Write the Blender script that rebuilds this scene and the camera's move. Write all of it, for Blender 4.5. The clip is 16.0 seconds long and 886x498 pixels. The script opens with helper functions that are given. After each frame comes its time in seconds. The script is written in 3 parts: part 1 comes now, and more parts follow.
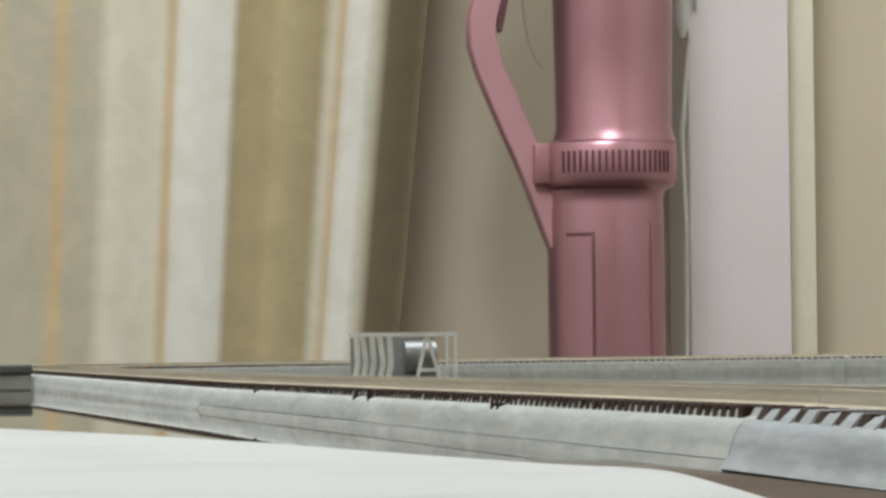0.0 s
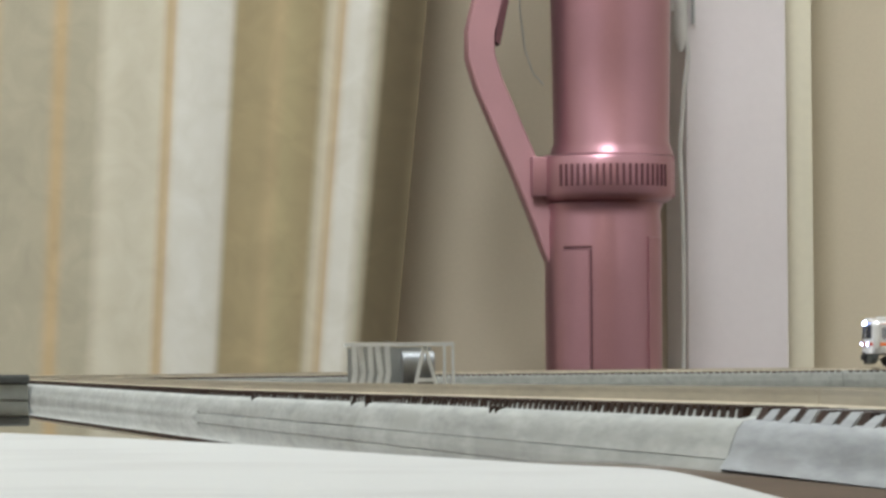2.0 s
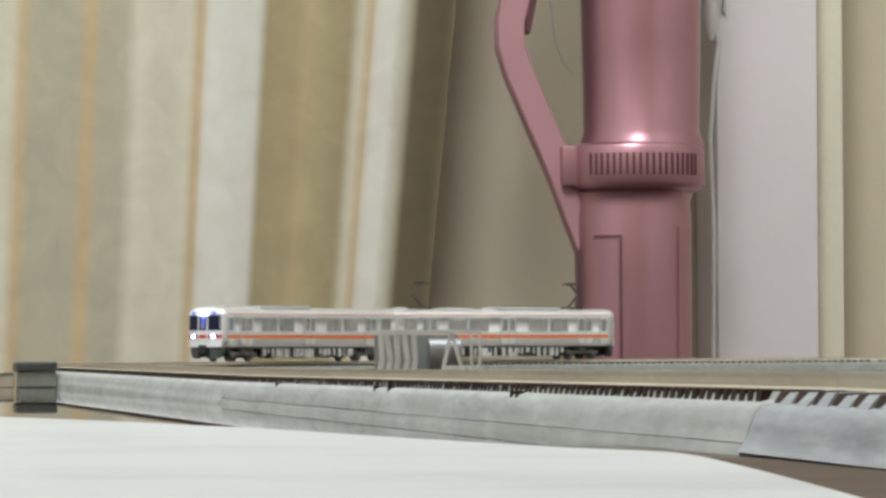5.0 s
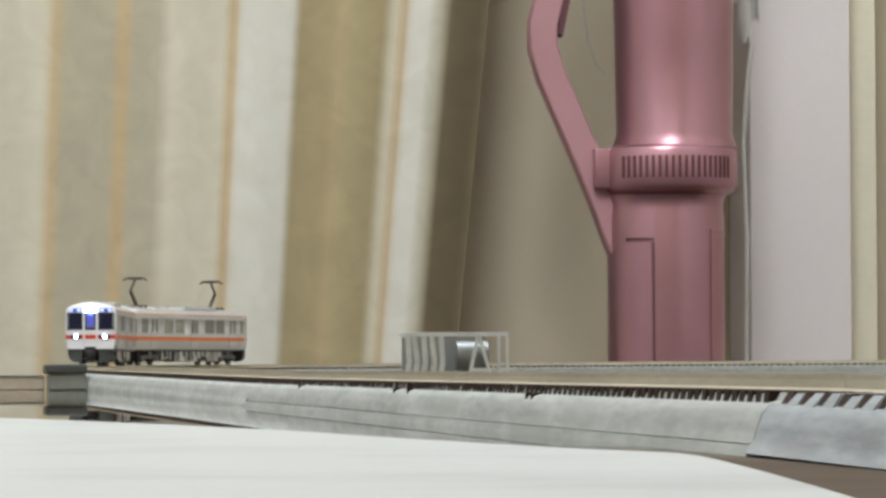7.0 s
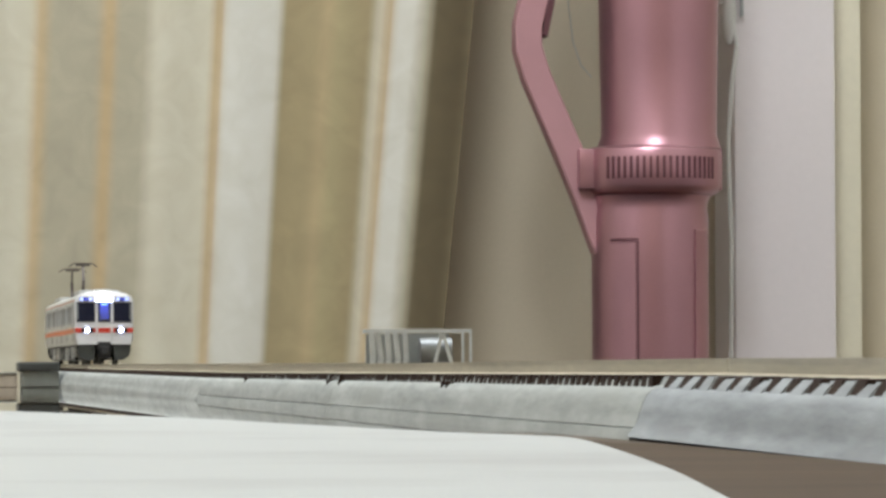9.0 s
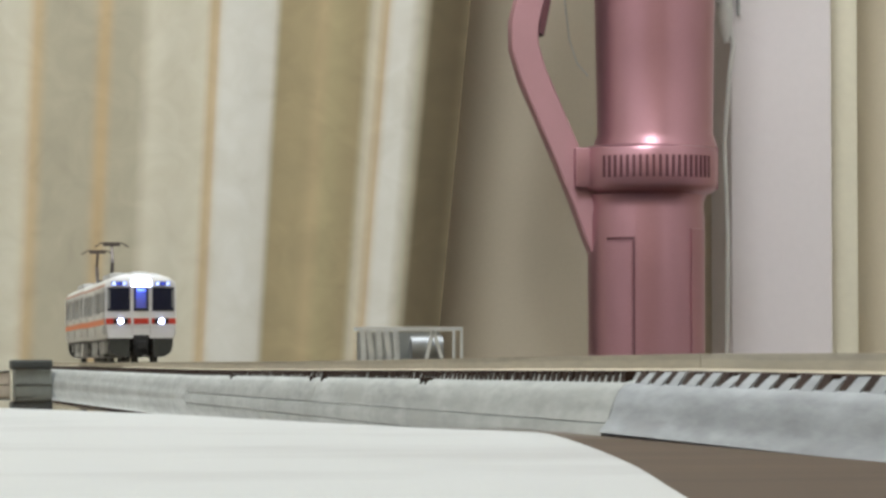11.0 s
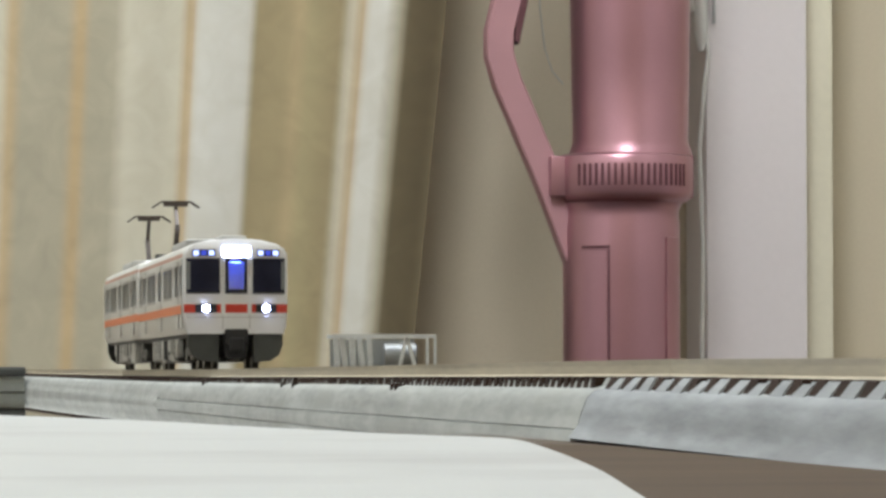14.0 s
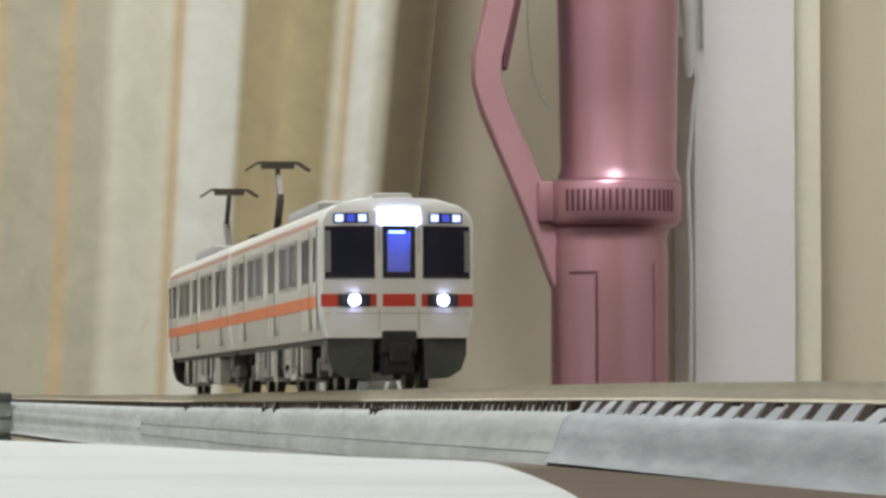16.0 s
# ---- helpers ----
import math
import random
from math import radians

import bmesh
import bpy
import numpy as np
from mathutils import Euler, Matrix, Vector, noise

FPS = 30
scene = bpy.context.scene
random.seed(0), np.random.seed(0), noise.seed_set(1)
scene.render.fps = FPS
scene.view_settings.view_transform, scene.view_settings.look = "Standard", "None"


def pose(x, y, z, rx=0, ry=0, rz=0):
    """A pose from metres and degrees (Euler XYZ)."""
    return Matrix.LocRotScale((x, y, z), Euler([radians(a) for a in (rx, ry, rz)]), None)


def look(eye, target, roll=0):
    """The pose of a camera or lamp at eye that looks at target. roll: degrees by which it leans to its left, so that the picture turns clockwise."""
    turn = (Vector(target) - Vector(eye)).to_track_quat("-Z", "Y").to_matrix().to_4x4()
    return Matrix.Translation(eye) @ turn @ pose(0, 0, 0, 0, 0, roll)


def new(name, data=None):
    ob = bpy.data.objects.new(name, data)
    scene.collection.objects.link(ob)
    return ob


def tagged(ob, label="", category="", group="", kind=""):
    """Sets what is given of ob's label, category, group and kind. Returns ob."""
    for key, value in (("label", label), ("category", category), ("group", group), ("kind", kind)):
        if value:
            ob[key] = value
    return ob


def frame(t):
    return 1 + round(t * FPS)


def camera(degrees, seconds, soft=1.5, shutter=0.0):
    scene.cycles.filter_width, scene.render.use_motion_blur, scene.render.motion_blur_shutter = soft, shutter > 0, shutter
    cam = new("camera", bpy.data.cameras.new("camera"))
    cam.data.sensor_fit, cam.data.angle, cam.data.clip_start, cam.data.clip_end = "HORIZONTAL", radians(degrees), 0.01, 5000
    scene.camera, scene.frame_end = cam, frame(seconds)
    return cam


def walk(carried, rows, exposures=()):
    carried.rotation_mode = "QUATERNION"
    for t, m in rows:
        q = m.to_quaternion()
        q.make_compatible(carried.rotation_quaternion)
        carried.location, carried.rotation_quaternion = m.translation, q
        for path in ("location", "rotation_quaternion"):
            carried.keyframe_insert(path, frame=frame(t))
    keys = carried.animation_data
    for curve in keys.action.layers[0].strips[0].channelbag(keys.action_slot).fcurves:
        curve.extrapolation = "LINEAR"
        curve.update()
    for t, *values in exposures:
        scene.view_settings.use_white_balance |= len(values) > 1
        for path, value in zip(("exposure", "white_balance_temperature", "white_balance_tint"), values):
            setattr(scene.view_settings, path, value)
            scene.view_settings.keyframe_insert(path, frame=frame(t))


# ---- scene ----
# ---- camera ----
K = 0.001                                   # the plan is drawn in millimetres
cam = camera(11.65, 16.0, soft=3.0)
# seconds, eye x y z in metres, heading to the right of north, pitch up, roll, in degrees
PATH = [
    (0, -0.0867, -0.5490, 0.0096, 8.205, 1.437, -0.655),
    (0.5, -0.0863, -0.5492, 0.0093, 8.205, 1.451, -0.619),
    (1, -0.0862, -0.5492, 0.0089, 8.221, 1.557, -0.556),
    (1.5, -0.0867, -0.5488, 0.0086, 8.311, 1.695, -0.506),
    (2, -0.0869, -0.5485, 0.0083, 8.248, 1.634, -0.461),
    (2.5, -0.0869, -0.5485, 0.0083, 8.280, 1.586, -0.395),
    (3, -0.0867, -0.5484, 0.0082, 8.335, 1.592, -0.339),
    (3.5, -0.0865, -0.5478, 0.0081, 8.332, 1.590, -0.303),
    (4, -0.0869, -0.5472, 0.0079, 8.211, 1.521, -0.299),
    (6.5, -0.0830, -0.5474, 0.0076, 7.387, 1.526, -0.332),
    (7, -0.0832, -0.5477, 0.0075, 7.349, 1.546, -0.325),
    (7.5, -0.0824, -0.5480, 0.0071, 7.360, 1.546, -0.281),
    (8, -0.0770, -0.5488, 0.0066, 7.380, 1.545, -0.273),
    (8.5, -0.0751, -0.5503, 0.0062, 7.480, 1.568, -0.279),
    (9, -0.0742, -0.5513, 0.0059, 7.354, 1.581, -0.230),
    (11.5, -0.0717, -0.5502, 0.0055, 7.381, 1.569, -0.155),
    (12, -0.0719, -0.5491, 0.0054, 7.455, 1.585, -0.130),
    (12.5, -0.0718, -0.5486, 0.0055, 7.520, 1.592, -0.121),
    (13, -0.0716, -0.5484, 0.0054, 7.563, 1.569, -0.088),
    (13.5, -0.0712, -0.5484, 0.0054, 7.614, 1.589, -0.072),
    (14, -0.0709, -0.5483, 0.0053, 7.676, 1.683, -0.091),
    (14.5, -0.0711, -0.5484, 0.0052, 7.766, 1.768, -0.106),
    (15, -0.0706, -0.5485, 0.0052, 7.784, 1.798, -0.099),
    (15.5, -0.0704, -0.5483, 0.0052, 7.831, 1.920, -0.101),
    (16, -0.0697, -0.5479, 0.0051, 7.810, 2.026, -0.099),
]


def sight(x, y, z, heading, pitch, roll):
    h, p = radians(heading), radians(pitch)
    return look((x, y, z), (x + math.sin(h) * math.cos(p), y + math.cos(h) * math.cos(p), z + math.sin(p)), roll)


walk(cam, [(t, sight(*row)) for t, *row in PATH], exposures=[(0, 0.0, 6500, 10), (16, 0.0, 6500, 10)])

# ---- light ----
world = bpy.data.worlds.new("room_air")
scene.world = world
world.use_nodes = True
world.node_tree.nodes["Background"].inputs[0].default_value = (0.9, 0.92, 1.0, 1)
world.node_tree.nodes["Background"].inputs[1].default_value = 0.05

LAMP_POWER = 88.0
lamp = new("ceiling_lamp_light", bpy.data.lights.new("ceiling_lamp_light", "POINT"))
lamp.data.shadow_soft_size, lamp.data.energy, lamp.data.color = 0.30, LAMP_POWER, (0.885, 0.945, 1.0)
lamp.matrix_world = pose(-0.10, 0.62, 1.60)

# ---- materials ----


def nodes_of(name):
    m = bpy.data.materials.new(name)
    m.use_nodes = True
    return m, m.node_tree.nodes, m.node_tree.links, m.node_tree.nodes["Principled BSDF"]


def surface(name, colour, rough=0.5, metal=0.0, vary=0.12, scale=300.0, fine=2500.0, bump=0.0, stretch=(1, 1, 1), per_piece=0.0, coat=0.0,
            dirt_or_shade=None, dirt_or_shade_at=0.6):
    """A paint, plastic, metal or cloth with mottling at two scales, fine relief, and optional blotches of dirt or
    painted shade.
    """
    m, n, l, b = nodes_of(name)
    co = n.new("ShaderNodeTexCoord")
    mp = n.new("ShaderNodeMapping")
    mp.inputs["Scale"].default_value = stretch
    l.new(co.outputs["Object"], mp.inputs[0])
    big, small = n.new("ShaderNodeTexNoise"), n.new("ShaderNodeTexNoise")
    big.inputs["Scale"].default_value, small.inputs["Scale"].default_value = scale, fine
    big.inputs["Detail"].default_value, small.inputs["Detail"].default_value = 4, 3
    for t in (big, small):
        l.new(mp.outputs[0], t.inputs["Vector"])
    mix = n.new("ShaderNodeMath")
    mix.operation = "MULTIPLY_ADD"
    l.new(big.outputs[0], mix.inputs[0])
    mix.inputs[1].default_value = 0.6
    half = n.new("ShaderNodeMath")
    half.operation = "MULTIPLY"
    l.new(small.outputs[0], half.inputs[0])
    half.inputs[1].default_value = 0.4
    l.new(half.outputs[0], mix.inputs[2])
    last = mix
    if per_piece:
        info = n.new("ShaderNodeObjectInfo")
        add = n.new("ShaderNodeMath")
        add.operation = "MULTIPLY_ADD"
        l.new(info.outputs["Random"], add.inputs[0])
        add.inputs[1].default_value = per_piece
        l.new(mix.outputs[0], add.inputs[2])
        last = add
    ramp = n.new("ShaderNodeValToRGB")
    ramp.color_ramp.elements[0].position, ramp.color_ramp.elements[1].position = 0.3, 0.7
    ramp.color_ramp.elements[0].color = (*[c * (1 - vary) for c in colour], 1)
    ramp.color_ramp.elements[1].color = (*[min(1, c * (1 + vary)) for c in colour], 1)
    l.new(last.outputs[0], ramp.inputs[0])
    top = ramp.outputs[0]
    if dirt_or_shade:
        spot = n.new("ShaderNodeTexNoise")
        spot.inputs["Scale"].default_value, spot.inputs["Detail"].default_value = scale * 0.8, 6
        l.new(mp.outputs[0], spot.inputs["Vector"])
        edge = n.new("ShaderNodeValToRGB")
        edge.color_ramp.elements[0].position, edge.color_ramp.elements[1].position = dirt_or_shade_at, dirt_or_shade_at + 0.12
        l.new(spot.outputs[0], edge.inputs[0])
        lay = n.new("ShaderNodeMix")
        lay.data_type = "RGBA"
        l.new(edge.outputs[0], lay.inputs["Factor"])
        l.new(top, lay.inputs["A"])
        lay.inputs["B"].default_value = (*dirt_or_shade, 1)
        top = lay.outputs["Result"]
    l.new(top, b.inputs["Base Color"])
    b.inputs["Metallic"].default_value = metal
    rr = n.new("ShaderNodeMapRange")
    rr.inputs["To Min"].default_value, rr.inputs["To Max"].default_value = max(0.02, rough * 0.85), min(1, rough * 1.15)
    l.new(big.outputs[0], rr.inputs[0])
    l.new(rr.outputs[0], b.inputs["Roughness"])
    b.inputs["Coat Weight"].default_value = coat
    if bump:
        bp = n.new("ShaderNodeBump")
        bp.inputs["Strength"].default_value, bp.inputs["Distance"].default_value = 0.6, bump
        l.new(small.outputs[0], bp.inputs["Height"])
        l.new(bp.outputs[0], b.inputs["Normal"])
    return m


def glow(name, colour, strength):
    m, n, l, b = nodes_of(name)
    b.inputs["Base Color"].default_value = (*colour, 1)
    b.inputs["Emission Color"].default_value = (*colour, 1)
    b.inputs["Emission Strength"].default_value = strength
    return m


def clear_pane(name, tint):
    """A clear tinted pane with a faint gloss."""
    m, n, l, b = nodes_of(name)
    n.remove(b)
    see, gloss, mix = (n.new("ShaderNode" + k) for k in ("BsdfTransparent", "BsdfGlossy", "MixShader"))
    see.inputs["Color"].default_value = (*tint, 1)
    gloss.inputs["Roughness"].default_value = 0.25
    mix.inputs[0].default_value = 0.34
    l.new(see.outputs[0], mix.inputs[1])
    l.new(gloss.outputs[0], mix.inputs[2])
    l.new(mix.outputs[0], n["Material Output"].inputs["Surface"])
    return m


def lacquer():
    """Brown wood under clear lacquer, mirror-smooth, its gloss cut towards the south end to imitate view-angle falloff.
    """
    m = surface("brown_lacquered_wood", (0.066, 0.041, 0.024), 0.3, vary=0.28, scale=14, fine=110, stretch=(1, 7, 1))
    n, l = m.node_tree.nodes, m.node_tree.links
    b = n["Principled BSDF"]
    co, sep, cut_noise, add, gloss_cut = (n.new("ShaderNode" + k) for k in ("TexCoord", "SeparateXYZ", "TexNoise", "Math", "MapRange"))
    cut_noise.inputs["Scale"].default_value, cut_noise.inputs["Detail"].default_value = 25, 3
    l.new(co.outputs["Object"], sep.inputs[0])
    l.new(co.outputs["Object"], cut_noise.inputs["Vector"])
    add.operation = "MULTIPLY_ADD"
    l.new(cut_noise.outputs[0], add.inputs[0])
    add.inputs[1].default_value = 0.05
    l.new(sep.outputs["Y"], add.inputs[2])
    # rougher and less specular southwards, standing in for weaker reflection at steeper view
    for k, v in (("From Min", -0.19), ("From Max", -0.12), ("To Min", 0.65), ("To Max", 0.0)):
        gloss_cut.inputs[k].default_value = v
    l.new(add.outputs[0], gloss_cut.inputs["Value"])
    l.new(gloss_cut.outputs[0], b.inputs["Roughness"])
    sheen = n.new("ShaderNodeMapRange")
    for k, v in (("From Min", -0.19), ("From Max", -0.12), ("To Min", 0.12), ("To Max", 0.5)):
        sheen.inputs[k].default_value = v
    l.new(add.outputs[0], sheen.inputs["Value"])
    l.new(sheen.outputs[0], b.inputs["Specular IOR Level"])
    return m


TABLE_LACQUER = lacquer()
# the board's grey blotches are soft shadow patches painted into its colour
WHITE_BOARD = surface("white_plastic_board", (0.435, 0.45, 0.45), 0.5, vary=0.04, scale=25, fine=400, dirt_or_shade=(0.37, 0.378, 0.38), dirt_or_shade_at=0.5)
BALLAST_OLD = surface("weathered_grey_roadbed", (0.36, 0.373, 0.358), 0.8, vary=0.3, scale=260, fine=1000, bump=0.00012, stretch=(1, 0.16, 1), dirt_or_shade=(0.33, 0.34, 0.32), dirt_or_shade_at=0.56)
BALLAST_NEW = surface("pale_grey_roadbed", (0.305, 0.322, 0.338), 0.8, vary=0.3, scale=260, fine=1000, bump=0.00012, stretch=(1, 0.16, 1), dirt_or_shade=(0.28, 0.29, 0.30), dirt_or_shade_at=0.56)
# darker grey for the bend and the far straight
BALLAST_DARK = surface("dark_grey_roadbed", (0.22, 0.225, 0.205), 0.8, vary=0.2, scale=260, fine=1300, bump=0.00012, stretch=(1, 0.16, 1), dirt_or_shade=(0.18, 0.18, 0.17), dirt_or_shade_at=0.56)
SLEEPER = surface("dark_brown_sleeper", (0.032, 0.018, 0.013), 0.85, vary=0.3, scale=400, per_piece=0.3)
SLEEPER.node_tree.nodes["Principled BSDF"].inputs["Specular IOR Level"].default_value = 0.15
RAIL = surface("nickel_silver_rail", (0.57, 0.51, 0.40), 0.42, metal=0.3, vary=0.2, scale=200, stretch=(1, 0.08, 1))
WALL = surface("beige_wallpaper", (0.545, 0.475, 0.355), 0.8, vary=0.05, scale=9, fine=420, bump=0.00015)
POST_WHITE = surface("lilac_white_paint", (0.72, 0.665, 0.665), 0.5, vary=0.03, scale=8, fine=200)
TRIM_CREAM = surface("cream_painted_trim", (0.71, 0.66, 0.52), 0.55, vary=0.05, scale=10, fine=200)
CEILING = surface("white_ceiling_paper", (0.75, 0.74, 0.70), 0.9, vary=0.03, scale=6, fine=200)
FLOORING = surface("brown_floor_boards", (0.22, 0.14, 0.08), 0.4, vary=0.3, scale=6, fine=60, stretch=(6, 1, 1))
PINK = surface("metallic_pink_plastic", (0.41, 0.215, 0.25), 0.33, metal=0.75, vary=0.06, scale=20, fine=900)
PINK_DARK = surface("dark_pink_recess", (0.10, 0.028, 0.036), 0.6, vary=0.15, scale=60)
PINK_MATT = surface("matt_pink_plastic", (0.41, 0.215, 0.235), 0.6, metal=0.1, vary=0.08, scale=30)
CABLE = surface("white_cable", (0.62, 0.61, 0.58), 0.5, vary=0.1, scale=60)
PLUG_GREY = surface("grey_plug_metal", (0.42, 0.43, 0.42), 0.4, metal=0.2, vary=0.2, scale=80)
SILVER = surface("pale_silver_plastic", (0.78, 0.82, 0.84), 0.3, metal=0.15, vary=0.15, scale=300)
CLEARISH = surface("smoky_plastic", (0.32, 0.34, 0.34), 0.2, vary=0.1, scale=200)
STEEL = surface("polished_dark_steel", (0.24, 0.25, 0.255), 0.45, metal=0.7, vary=0.2, scale=300)
DARK_GREY = surface("dark_grey_plastic", (0.055, 0.06, 0.058), 0.5, vary=0.2, scale=300)
MID_GREY = surface("grey_green_plastic", (0.27, 0.29, 0.27), 0.55, vary=0.2, scale=200)
# train
BODY = surface("silver_white_car_paint", (0.79, 0.80, 0.805), 0.36, metal=0.8, vary=0.05, scale=120, fine=1500)
FACE = surface("white_car_front_paint", (0.78, 0.78, 0.79), 0.34, vary=0.03, scale=200)
ORANGE = surface("orange_stripe_paint", (0.80, 0.19, 0.045), 0.4, vary=0.08, scale=300)
RED = surface("red_front_stripe_paint", (0.62, 0.05, 0.03), 0.4, vary=0.08, scale=300)
PALE_ORANGE = surface("faded_orange_line", (0.66, 0.40, 0.33), 0.45, vary=0.08, scale=300)
GLASS_SIDE = clear_pane("grey_tinted_side_glass", (0.92, 0.93, 0.92))
SEAT_CLOTH = surface("grey_seat_moulding", (0.40, 0.39, 0.385), 0.7, vary=0.2, scale=300)
CAB_LINING = surface("pale_cab_lining", (0.55, 0.55, 0.60), 0.5, vary=0.1, scale=400)
GLASS_FRONT = surface("dark_cab_glass", (0.016, 0.018, 0.04), 0.06, vary=0.3, scale=200)
GLASS_FRONT.node_tree.nodes["Principled BSDF"].inputs["Specular IOR Level"].default_value = 0.18
CORNER = surface("corner_glass_reflection", (0.22, 0.23, 0.24), 0.15, vary=0.2, scale=200)
FRAME_GREY = surface("pale_grey_window_frame", (0.50, 0.50, 0.49), 0.4, metal=0.3, vary=0.1, scale=300)
SEAL = surface("black_rubber_seal", (0.02, 0.02, 0.022), 0.6, vary=0.2, scale=400)
ROOF = surface("light_grey_roof", (0.50, 0.50, 0.48), 0.55, vary=0.1, scale=200)
ROOF_KIT = surface("grey_roof_equipment", (0.42, 0.42, 0.41), 0.5, vary=0.2, scale=300)
UNDER = surface("dark_underframe", (0.045, 0.045, 0.043), 0.55, vary=0.4, scale=250)
UNDER_GREY = surface("grey_underframe_box", (0.68, 0.68, 0.67), 0.3, metal=0.5, vary=0.45, scale=250)
WHEEL = surface("blackened_wheel", (0.10, 0.095, 0.09), 0.35, metal=0.7, vary=0.3, scale=500)
DOOR_LINE = surface("grey_door_seam", (0.25, 0.25, 0.24), 0.5, vary=0.1, scale=300)
BOGIE = surface("dark_grey_bogie_casting", (0.13, 0.13, 0.125), 0.45, metal=0.2, vary=0.4, scale=300)
PANTO = surface("brown_grey_pantograph", (0.10, 0.08, 0.07), 0.5, metal=0.3, vary=0.3, scale=400)
LIGHT_SIGN = glow("lit_destination_sign", (0.45, 0.58, 1.0), 36.0)
LIGHT_SIDE = glow("lit_number_panel", (0.40, 0.50, 1.0), 2.2)
LIGHT_DIM = glow("dim_number_panel", (0.06, 0.10, 0.80), 0.5)
LIGHT_HEAD = glow("lit_headlamp", (0.50, 0.58, 1.0), 24.0)
LIGHT_CAB = glow("lit_cab_lamp", (0.08, 0.15, 1.0), 17.0)

# ---- mesh helpers ----


def part(name, bm, material, parent=None, label="", at=None, smooth=None):
    """Links a bmesh drawn in millimetres as one mesh object."""
    bmesh.ops.scale(bm, vec=(K, K, K), verts=bm.verts)
    bmesh.ops.recalc_face_normals(bm, faces=bm.faces)
    me = bpy.data.meshes.new(name)
    bm.to_mesh(me)
    bm.free()
    me.materials.append(material)
    if smooth is not None:
        for p in me.polygons:
            p.use_smooth = True
        me.set_sharp_from_angle(angle=radians(smooth))
    ob = new(name, me)
    if parent is not None:
        ob.parent = parent
    if at is not None:
        ob.matrix_basis = at
    if label:
        ob["label"] = label
    return ob


def mm(x, y, z, rx=0, ry=0, rz=0):
    return pose(x * K, y * K, z * K, rx, ry, rz)


def box(bm, x0, x1, y0, y1, z0, z1, bevel=0.0, turn=None):
    vs = [bm.verts.new((x, y, z)) for x in (x0, x1) for y in (y0, y1) for z in (z0, z1)]
    fs = [bm.faces.new([vs[i] for i in q]) for q in ((0, 1, 3, 2), (4, 6, 7, 5), (0, 4, 5, 1), (2, 3, 7, 6), (0, 2, 6, 4), (1, 5, 7, 3))]
    if bevel:
        es = list({e for f in fs for e in f.edges})
        r = bmesh.ops.bevel(bm, geom=es, offset=bevel, segments=2, profile=0.6, affect="EDGES")
        vs = list({v for f in r["faces"] for v in f.verts} | {v for v in vs if v.is_valid})
    if turn is not None:
        bmesh.ops.transform(bm, matrix=turn, verts=vs)
    return vs


def boxed(*a, **k):
    bm = bmesh.new()
    box(bm, *a, **k)
    return bm


def beam(bm, a, b, w, h=None):
    """A square bar from a to b."""
    a, b = Vector(a), Vector(b)
    d = b - a
    h = w if h is None else h
    m = Matrix.Translation(a) @ d.to_track_quat("Z", "Y").to_matrix().to_4x4()
    box(bm, -w / 2, w / 2, -h / 2, h / 2, 0, d.length, turn=m)


def tube(bm, a, b, r, r2=None, n=16, caps=True):
    a, b = Vector(a), Vector(b)
    d = b - a
    m = Matrix.Translation((a + b) / 2) @ d.to_track_quat("Z", "Y").to_matrix().to_4x4()
    bmesh.ops.create_cone(bm, cap_ends=caps, segments=n, radius1=r, radius2=r if r2 is None else r2, depth=d.length, matrix=m)


def lathe(bm, profile, n=48):
    rings = [[bm.verts.new((r * math.cos(2 * math.pi * i / n), r * math.sin(2 * math.pi * i / n), z)) for i in range(n)] for r, z in profile]
    for a, b in zip(rings, rings[1:]):
        for i in range(n):
            bm.faces.new((a[i], a[(i + 1) % n], b[(i + 1) % n], b[i]))
    bm.faces.new(rings[0][::-1])
    bm.faces.new(rings[-1])


def sweep(bm, section, line):
    """Carries a closed section (side, up) along points with headings (x, y, z, angle)."""
    rings = []
    for x, y, z, a in line:
        c, s = math.cos(a), math.sin(a)
        rings.append([bm.verts.new((x + u * c, y - u * s, z + v)) for u, v in section])
    n = len(section)
    for p, q in zip(rings, rings[1:]):
        for i in range(n):
            bm.faces.new((p[i], p[(i + 1) % n], q[(i + 1) % n], q[i]))
    bm.faces.new(rings[0])
    bm.faces.new(rings[-1][::-1])


def prism(bm, outline, z0, z1):
    a = [bm.verts.new((x, y, z0)) for x, y in outline]
    b = [bm.verts.new((x, y, z1)) for x, y in outline]
    n = len(outline)
    for i in range(n):
        bm.faces.new((a[i], a[(i + 1) % n], b[(i + 1) % n], b[i]))
    bm.faces.new(a[::-1])
    bm.faces.new(b)


def thing(name, label, category, at=None, group=""):
    e = new(name)
    e.empty_display_size = 0.01
    if at is not None:
        e.matrix_basis = at
    return tagged(e, label, category, group)


# ---- the line of the rails: north along x = 0, a right-hand bend, then east ----
TABLE_Z, BED_Z, RAIL_Z = 0.0, 1.2, 7.08
BEND_Y, BEND_R = 1179.0, 427.0
FAR_Y = BEND_Y + BEND_R


def along(s):
    """The place and heading at s millimetres of line north of the origin."""
    if s < BEND_Y:
        return 0.0, s, 0.0
    a = (s - BEND_Y) / BEND_R
    if a < math.pi / 2:
        return BEND_R * (1 - math.cos(a)), BEND_Y + BEND_R * math.sin(a), a
    return BEND_R + s - BEND_Y - BEND_R * math.pi / 2, FAR_Y, math.pi / 2


def rise(s):
    """The line climbs slightly towards its far end."""
    return 0.0018 * max(0.0, s - 300)


